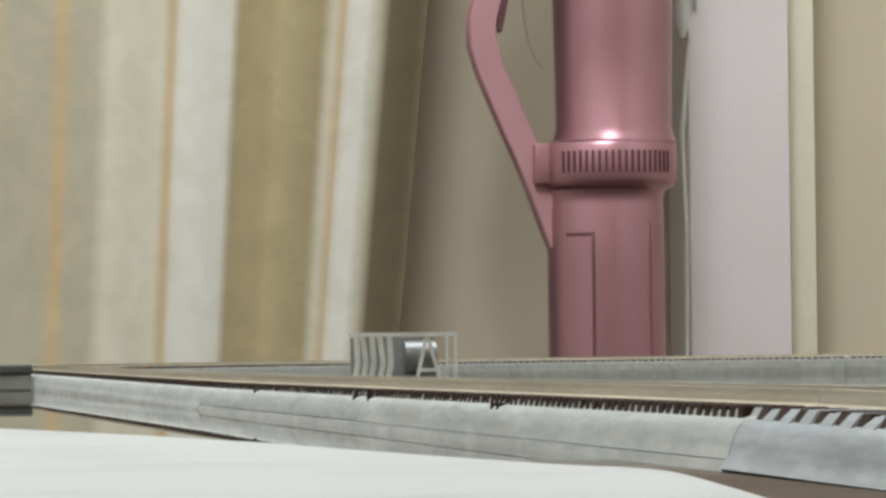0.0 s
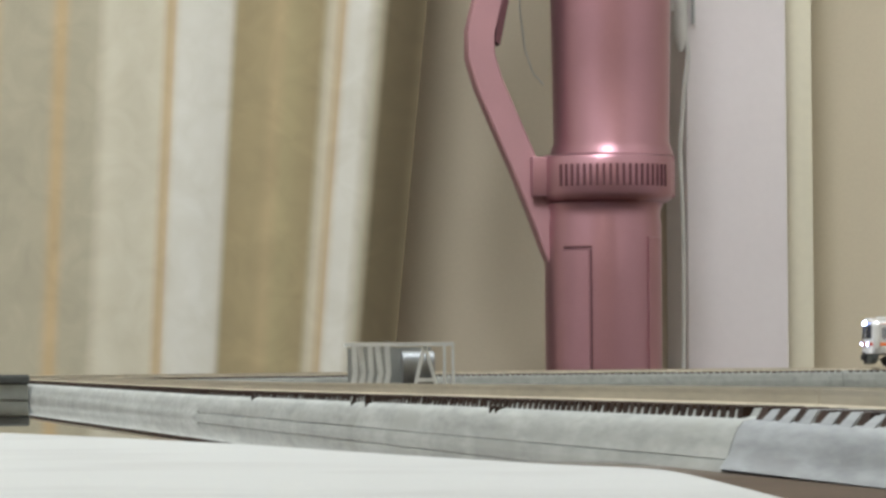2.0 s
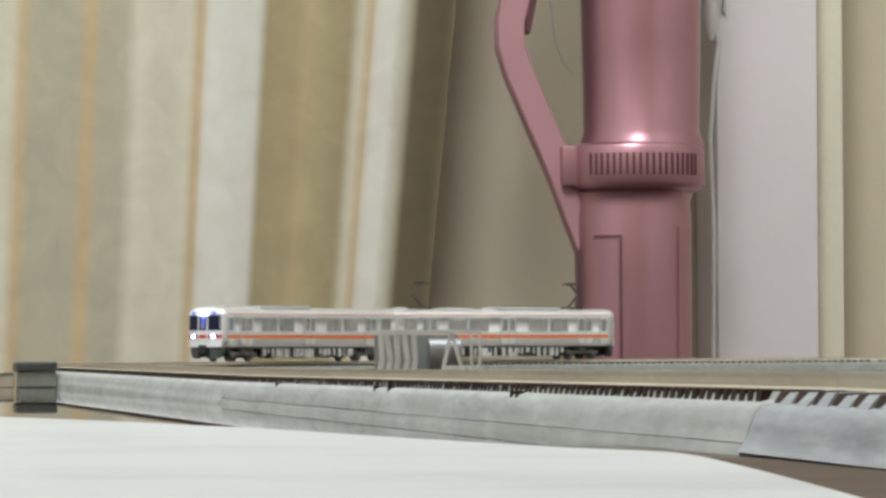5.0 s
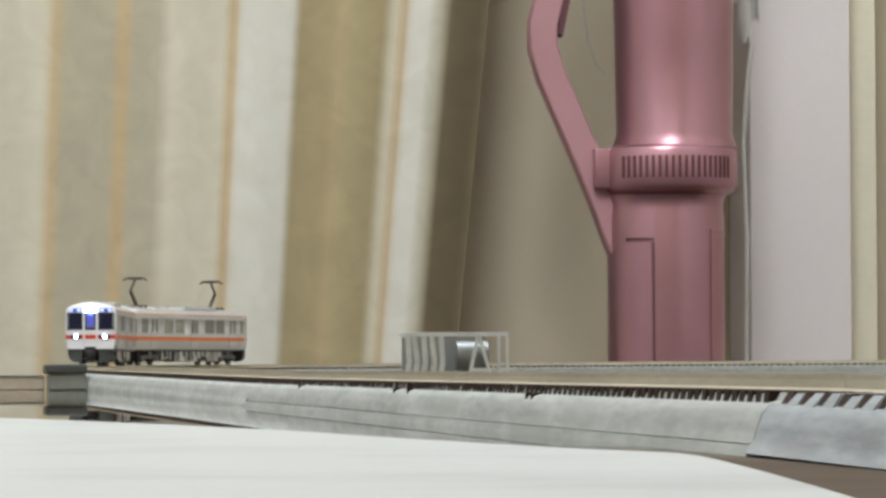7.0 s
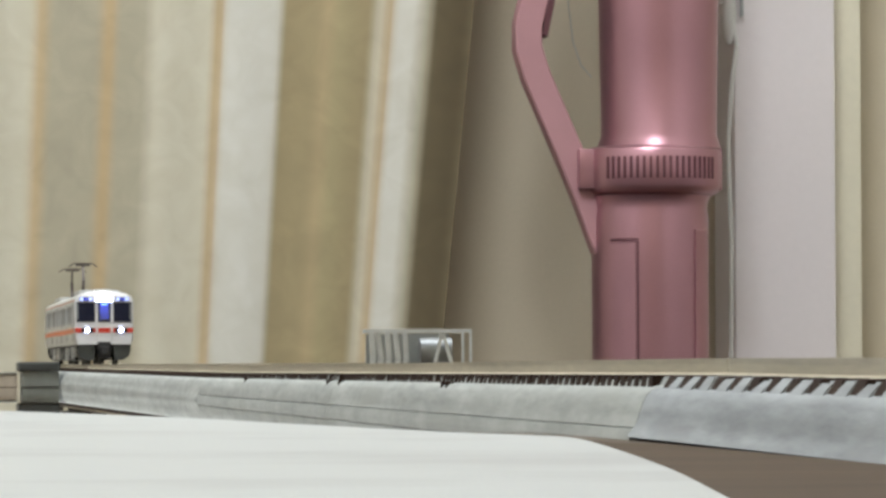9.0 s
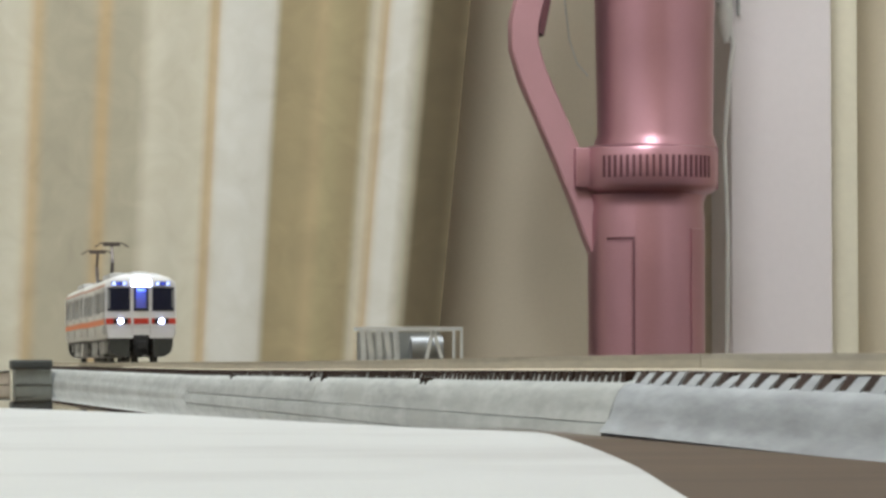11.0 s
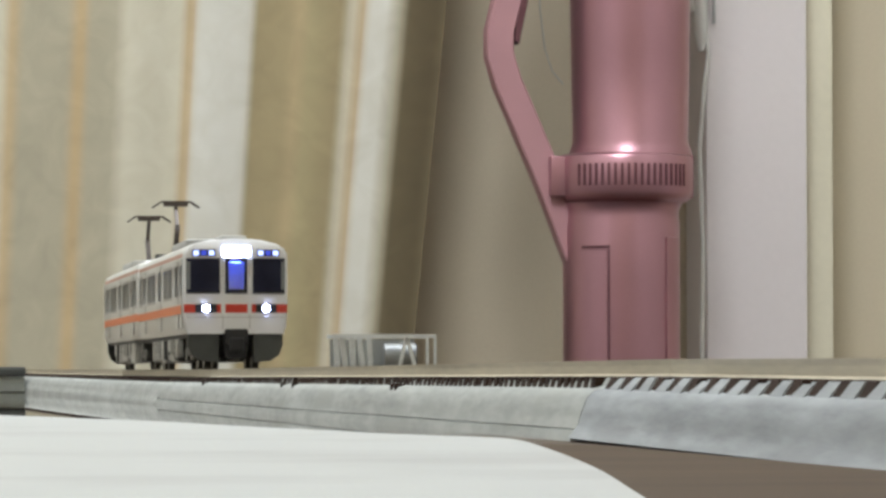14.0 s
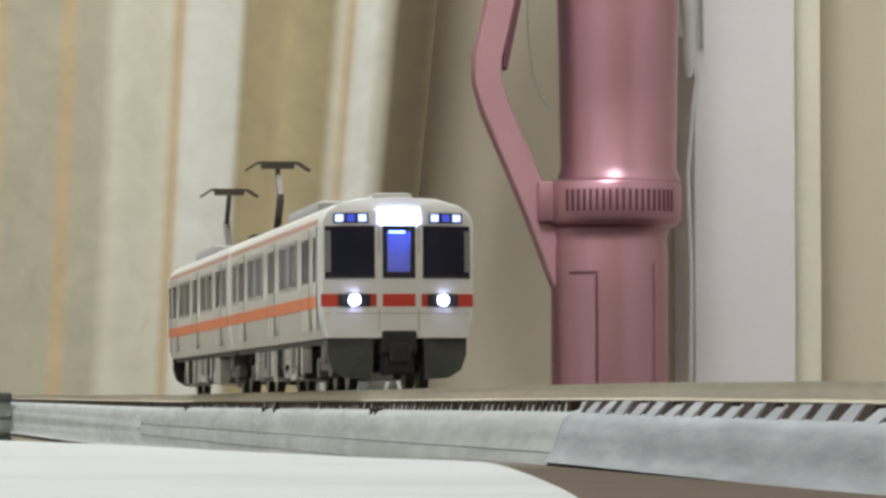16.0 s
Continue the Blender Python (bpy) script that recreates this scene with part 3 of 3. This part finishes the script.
def cab_face():
    """The bowed, raked cab front as a grid, joined to the shell's first ring."""
    bm = bmesh.new()
    cols = [-1, -0.97, -0.85, -0.6, -0.3, -0.16, 0.16, 0.3, 0.6, 0.85, 0.97, 1]
    rows, levels = [], sorted(SECTION[:-1] + [(9.9, 14.6), (9.9, 20.0), (1.5, 24.25)], key=lambda p: p[1])
    for hw, z in levels:
        rake = 0.06 * max(0, z - 13)
        top = max(0, z - 22.2) * 0.55
        rows.append([bm.verts.new((c * hw, -LENGTH / 2 + (2.7 if abs(c) == 1 else nose(c * hw) * 0.9 + rake * 0.6 + top), z)) for c in cols])
    for (_, z), a, b in zip(levels, rows, rows[1:]):
        for i in range(len(cols) - 1):
            if cols[i] == -0.16 and 14.5 < z < 19.9:
                continue        # the window of the end door
            bm.faces.new((a[i], a[i + 1], b[i + 1], b[i]))
    bm.faces.new([v for v in rows[0]])
    return bm


def face_panel(x0, x1, z0, z1, proud, n=6):
    """A thin panel that follows the bowed front."""
    bm = bmesh.new()
    rows = []
    for z in (z0, z1):
        for d in (proud, -0.3):
            rows.append([])
            for i in range(n + 1):
                x = x0 + (x1 - x0) * i / n
                y = -LENGTH / 2 + nose(x) * 0.9 + 0.036 * max(0, z - 13) + max(0, z - 22.2) * 0.5
                rows[-1].append(bm.verts.new((x, y - d, z)))
    lo, lob, hi, hib = rows
    for i in range(n):
        for p, q in ((lo, hi), (hi, hib), (hib, lob), (lob, lo)):
            bm.faces.new((p[i], p[i + 1], q[i + 1], q[i]))
    for i in (0, n):
        bm.faces.new((lo[i], hi[i], hib[i], lob[i]))
    return bm


def bogie(parent, y):
    bm = bmesh.new()
    for x in (-6.6, 6.6):
        box(bm, x - 0.7, x + 0.7, y - 10, y + 10, 2.25, 4.0, bevel=0.3)
        for w in (-7, 7):
            box(bm, x - 0.9, x + 0.9, y + w - 1.6, y + w + 1.6, 1.35, 3.7, bevel=0.3)
        box(bm, x - 1.0, x + 1.0, y - 2.2, y + 2.2, 3.05, 6.0, bevel=0.3)
    box(bm, -6, 6, y - 3, y + 3, 3, 6.2)
    b = part("bogie", bm, BOGIE, parent)
    for w in (-7, 7):
        for x in (-4.6, 4.6):
            bm = bmesh.new()
            tube(bm, (x - 0.6, y + w, 2.5), (x + 0.6, y + w, 2.5), 2.88, n=20)
            part("wheel", bm, WHEEL, b, smooth=40)
        bm = bmesh.new()
        tube(bm, (-5.6, y + w, 2.5), (5.6, y + w, 2.5), 0.5, n=8)
        part("axle", bm, WHEEL, b)


def pantograph(parent, y, way):
    """A raised single-arm pantograph."""
    bm = bmesh.new()
    box(bm, -4.5, 4.5, y - 3.5, y + 3.5, 24.9, 25.4)
    for x in (-4, 4):
        for d in (-3, 3):
            tube(bm, (x, y + d, 23.4), (x, y + d, 25), 0.5, n=8)
    p = part("pantograph", bm, UNDER, parent)
    bm = bmesh.new()
    beam(bm, (0, y + 2.5 * way, 25.3), (0, y - 4.5 * way, 31.6), 1.1, 1.2)
    part("lower_arm", bm, PANTO, p)
    bm = bmesh.new()
    beam(bm, (0, y - 4.5 * way, 31.6), (0, y + 0.9 * way, 36.4), 0.8)
    part("upper_arm", bm, PANTO, p)
    bm = bmesh.new()
    box(bm, -2.7, 2.7, y + 0.6 * way - 1.1, y + 0.6 * way + 1.1, 36.3, 37.3, bevel=0.2)
    for d in (-0.9, 0.9):
        beam(bm, (-3.3, y + 0.6 * way + d, 37.3), (3.3, y + 0.6 * way + d, 37.3), 0.4)
        for s in (-1, 1):
            beam(bm, (3.3 * s, y + 0.6 * way + d, 37.3), (5.3 * s, y + 0.6 * way + d, 36.0), 0.4)
    part("collector_head", bm, PANTO, p)


def rail_car(name, label, lit, pans):
    car = thing(name, label, "model train car", group="cars of the model train")
    body = part("body", body_shell(), BODY, car, smooth=35)
    skin = body.modifiers.new("skin", "SOLIDIFY")
    skin.thickness, skin.offset = 0.45 * K, -1
    part("cab_front", cab_face(), FACE, body, "white bowed cab front", smooth=40)
    # side windows, doors and stripes
    for s in (-1, 1):
        def span(p, q):
            return sorted((s * p, s * q))

        for a, b in SPANS:
            w = part("side_window", boxed(*span(9.55, 9.75), a, b, 13.6, 19.4), GLASS_SIDE, body, "grey tinted window")
            bm = bmesh.new()
            for u0, u1, v0, v1 in ((a - 0.4, a + 0.1, 13.2, 19.8), (b - 0.1, b + 0.4, 13.2, 19.8), (a + 0.1, b - 0.1, 13.2, 13.7), (a + 0.1, b - 0.1, 19.3, 19.8)):
                box(bm, *span(9.5, 10.03), u0, u1, v0, v1)
            part("window_frame", bm, FRAME_GREY, w)
        for y, half, panes in [(y, 4.6, ((-3.9, -0.5), (0.5, 3.9))) for y in DOORS] + [(-58.5, 2.6, ((-1.7, 1.7),))]:
            bm = bmesh.new()
            box(bm, *span(9.70, 9.98), y - half, y + half, 7.4, 13.6)
            box(bm, *span(9.70, 9.98), y - half, y + half, 19.4, 20.6)
            posts = [-half] + [e for p in panes for e in p] + [half]
            for a, b in zip(posts[::2], posts[1::2]):
                box(bm, *span(9.70, 9.98), y + a, y + b, 13.6, 19.4)
            d = part("door" if half > 4 else "cab_door", bm, BODY, body)
            for a, b in panes:
                part("door_glass", boxed(*span(9.5, 9.68), y + a, y + b, 13.6, 19.4), GLASS_SIDE, d, "grey tinted glass")
            bm = bmesh.new()
            for a in (-half - 0.2, -0.12, half - 0.04) if half > 4 else (-half - 0.2, half - 0.04):
                box(bm, *span(9.9, 10.0), y + a, y + a + 0.24, 7.4, 20.6 if a != -0.12 else 20.55)
            part("door_seam", bm, DOOR_LINE, d, "dark seam")
        for a, b in ((-41, -6), (6, 41), (52, 63)):
            bm = bmesh.new()
            box(bm, *span(5.6, 9.0), a, b, 7.0, 10.6, bevel=0.3)
            box(bm, *span(8.2, 9.2), a, b, 10.6, 14.4, bevel=0.3)
            part("bench_seat", bm, SEAT_CLOTH, car, "grey moulded bench seat")
        for a, b in ((-61, -52), (-42.1, -4.9), (4.9, 42.1), (51.9, 66.6)):
            q0, q1 = sorted((s * 9.8, s * 10.01))
            part("stripe", boxed(q0, q1, a, b, 10.2, 11.8), ORANGE, body, "orange waist stripe")
        for y in DOORS:
            q0, q1 = sorted((s * 9.9, s * 10.01))
            part("stripe", boxed(q0, q1, y - 4.3, y + 4.3, 10.2, 11.8), ORANGE, body, "orange waist stripe")
        q0, q1 = sorted((s * 9.55, s * 9.86))
        part("upper_line", boxed(q0, q1, -61, 66.6, 20.9, 21.6), PALE_ORANGE, body, "pale orange line below the roof")
    # cab front
    for x0, x1 in ((-9.35, -3.1), (3.1, 9.35)):
        g = part("front_window", face_panel(x0, x1, 14.1, 20.6, 0.12), GLASS_FRONT, body, "dark cab window")
        part("window_seal", face_panel(x0, x1, 13.9, 14.25, 0.22), SEAL, g)
    seal = part("door_window_seal", face_panel(-2.1, 2.1, 13.9, 14.7, 0.14), SEAL, body, "black seal round the end door window")
    part("seal_top", face_panel(-2.1, 2.1, 19.95, 20.6, 0.14), SEAL, seal)
    for x0, x1 in ((-2.1, -1.5), (1.5, 2.1)):
        part("seal_side", face_panel(x0, x1, 14.7, 19.95, 0.14, 2), SEAL, seal)
    f = -LENGTH / 2
    bm = bmesh.new()
    box(bm, -1.95, 1.95, f + 4.6, f + 5.0, 14.2, 20.4)
    for x0, x1 in ((-1.95, -1.6), (1.6, 1.95)):
        box(bm, x0, x1, f + 0.9, f + 4.6, 14.2, 20.4)
    for z0, z1 in ((14.2, 14.5), (20.1, 20.4)):
        box(bm, -1.6, 1.6, f + 0.9, f + 4.6, z0, z1)
    niche = part("cab_vestibule", bm, CAB_LINING, body, "pale cab vestibule behind the end door window")
    part("cab_lamp", boxed(-1.0, 1.0, f + 1.6, f + 2.4, 19.75, 20.05), LIGHT_CAB if lit else SEAL, niche, "blue-lit cab lamp" if lit else "")
    # unseen bulkhead, added to block the cab's light from the saloon
    part("bulkhead", boxed(-8.6, 8.6, f + 14.4, f + 15.0, 6.4, 20.2), SEAT_CLOTH, body)
    for a, b in ((-9.8, -2.9), (-2.1, 2.1), (2.9, 9.8)):
        part("front_stripe", face_panel(a, b, 10.3, 11.9, 0.1), RED, body, "red front stripe")
    for s in (-1, 1):
        lens = part("headlamp_bezel", face_panel(s * 5.7 - 2.0, s * 5.7 + 2.0, 10.3, 11.9, 0.2), SEAL, body)
        bm = bmesh.new()
        y = -LENGTH / 2 + nose(5.7) * 0.9
        tube(bm, (s * 5.7, y + 0.3, 11.1), (s * 5.7, y - 0.5, 11.1), 0.72, n=20)
        part("headlamp", bm, LIGHT_HEAD if lit else FACE, body, "lit round headlamp" if lit else "unlit round lamp")
        p = part("number_panel", face_panel(s * 6.1 - 2.2, s * 6.1 + 2.2, 20.95, 22.25, 0.14), SEAL, body, "small panel beside the sign")
        for k in (-1.45, 0, 1.45):
            part("panel_segment", face_panel(s * 6.1 + k - 0.5, s * 6.1 + k + 0.5, 21.15, 22.05, 0.24, 2), (LIGHT_SIDE if k else LIGHT_DIM) if lit else DARK_GREY, p)
        # grey strip paints the reflection along the window's curved outer edge
        part("corner_glass", face_panel(s * 9.0 - 0.38, s * 9.0 + 0.38, 14.7, 20.0, 0.2, 2), CORNER, body, "curved corner glass with a pale reflection painted on")
    part("destination_sign", face_panel(-2.6, 2.6, 20.95, 22.8, 0.2), LIGHT_SIGN if lit else DARK_GREY, body, "lit destination sign" if lit else "dark destination sign")
    for x in (-2.55, 2.55):
        part("front_seam", face_panel(x - 0.09, x + 0.09, 7.2, 20.8, 0.05, 1), FRAME_GREY, body, "grey seam beside the end door")
    part("front_crease", face_panel(-9.2, 9.2, 9.35, 9.5, 0.05), FRAME_GREY, body)
    # skirt and coupler
    bm = bmesh.new()
    ring = [(-9.0, 6.5), (-9.0, 4.2), (-8.3, 2.3), (-6.6, 1.2), (-3.4, 0.95), (-3.2, 6.5)]
    for s in (-1, 1):
        a = [bm.verts.new((s * x, -LENGTH / 2 + 0.5 + 1.1 * nose(x), z)) for x, z in ring]
        b = [bm.verts.new((s * x, -LENGTH / 2 + 2.6 + 1.6 * nose(x), z)) for x, z in ring]
        for i in range(6):
            bm.faces.new((a[i], a[(i + 1) % 6], b[(i + 1) % 6], b[i]))
        bm.faces.new(a)
        bm.faces.new(b)
    part("skirt", bm, DARK_GREY, car, "dark grey snow skirt")
    bm = bmesh.new()
    box(bm, -2.2, 2.2, -LENGTH / 2 - 0.6, -LENGTH / 2 + 5, 4.3, 7.2, bevel=0.3)
    box(bm, -1.4, 1.4, -LENGTH / 2 - 1.6, -LENGTH / 2, 3.0, 5.6, bevel=0.4)
    box(bm, -2.0, 2.0, -LENGTH / 2 + 0.5, -LENGTH / 2 + 4, 1.6, 4.3, bevel=0.3)
    part("coupler", bm, SEAL, car, "black coupler")
    # roof
    rc = part("roof_unit", boxed(-7.2, 7.2, -34, 4, 23.0, 25.3, bevel=1.0), ROOF_KIT, body, "grey air conditioning unit", smooth=40)
    for y in (-24, -6):
        part("fan_grille", boxed(-4.5, 4.5, y - 5, y + 5, 25.25, 25.5, bevel=0.1), DARK_GREY, rc)
    for y in (-58, -50) if not pans else (58,):
        part("roof_vent", boxed(-2.6, 2.6, y - 2.6, y + 2.6, 23.9, 25.1, bevel=0.6), ROOF, body, smooth=40)
    for s in (-1, 1):
        bm = bmesh.new()
        beam(bm, (s * 7.4, -60, 23.3), (s * 7.4, 62, 23.3), 0.5)
        part("roof_gutter", bm, ROOF, body)
    if pans:
        pantograph(car, -46, 1)
        pantograph(car, 46, -1)
        part("roof_cover", boxed(-5, 5, 18, 34, 23.3, 24.9, bevel=0.7), ROOF_KIT, body, smooth=40)
    # underframe
    part("floor_pan", boxed(-8.6, 8.6, -62, 66, 5.6, 6.35), UNDER, car)
    random.seed(7 if lit else 8)
    y = -33.0
    while y < 31:
        w = random.uniform(2.2, 6.5)
        for s in (-1, 1):
            h = random.uniform(1.0, 2.4)
            x0, x1 = sorted((s * 4.4, s * random.uniform(8.0, 8.9)))
            part("underfloor_box", boxed(x0, x1, y, y + w, h, 5.58, bevel=0.3), random.choice((UNDER, UNDER_GREY, UNDER_GREY, DARK_GREY)), car)
        y += w + random.uniform(0.5, 1.6)
    for s in (-1, 1):
        y = -34.0
        while y < 33:
            w = random.uniform(0.7, 1.8)
            x0, x1 = sorted((s * 7.6, s * random.uniform(8.6, 9.25)))
            part("underfloor_fitting", boxed(x0, x1, y, y + w, random.uniform(1.2, 3.4), 5.56, bevel=0.15), random.choice((UNDER_GREY, UNDER_GREY, UNDER, ROOF)), car)
            y += w + random.uniform(1.2, 3.0)
    part("gangway", boxed(-4.2, 4.2, 66.8, 68.1, 7.0, 20.5, bevel=0.4), SEAL, car, "black gangway bellows")
    for yb in (-47, 47):
        bogie(car, yb)
    return car


lead_car = rail_car("lead_car", "silver-white model commuter train car with orange stripes and lit headlamps", True, False)
rear_car = rail_car("rear_car", "silver-white model train car with orange stripes and two raised pantographs", False, True)

# seconds and the distance of the train's nose from the origin along the line, in millimetres
RUN = [(0.0, 2150.0), (1.0, 2008.0), (2.0, 1864.0), (2.5, 1792.8), (3.0, 1721.5), (3.5, 1651.5), (4.0, 1581.6), (5.0, 1440.0), (6.5, 1231.0), (7.0, 1164.5), (7.5, 1100.0),
       (8.0, 1040.0), (9.0, 918.0), (10.0, 793.0), (11.5, 601.1), (12.5, 469.4), (14.5, 203.4), (16.0, 1.5)]


def car_pose(s, backwards=False):
    """A car whose front end is s along the line, standing on its two bogies."""
    (xa, ya, _), (xb, yb, _) = along(s + 20), along(s + 114)
    turn = math.degrees(math.atan2(xb - xa, yb - ya))
    return mm((xa + xb) / 2, (ya + yb) / 2, RAIL_Z + rise(s + 67), 0, 0, -turn + (180 if backwards else 0))


def run_at(t):
    """Smooth distance at t by a cubic between the marks."""
    for i in range(len(RUN) - 1):
        (t0, s0), (t1, s1) = RUN[i], RUN[i + 1]
        if t <= t1 + 1e-9:
            def slope(k):
                a, b = RUN[max(0, k - 1)], RUN[min(len(RUN) - 1, k + 1)]
                return (b[1] - a[1]) / (b[0] - a[0])
            h = t1 - t0
            u = (t - t0) / h
            return ((2 * u ** 3 - 3 * u ** 2 + 1) * s0 + (u ** 3 - 2 * u ** 2 + u) * h * slope(i) + (3 * u ** 2 - 2 * u ** 3) * s1 + (u ** 3 - u ** 2) * h * slope(i + 1))
    return RUN[-1][1]


def motions():
    times = [k * 0.25 for k in range(65)]
    walk(lead_car, [(t, car_pose(run_at(t))) for t in times])
    walk(rear_car, [(t, car_pose(run_at(t) + 136.5, True)) for t in times])


motions()
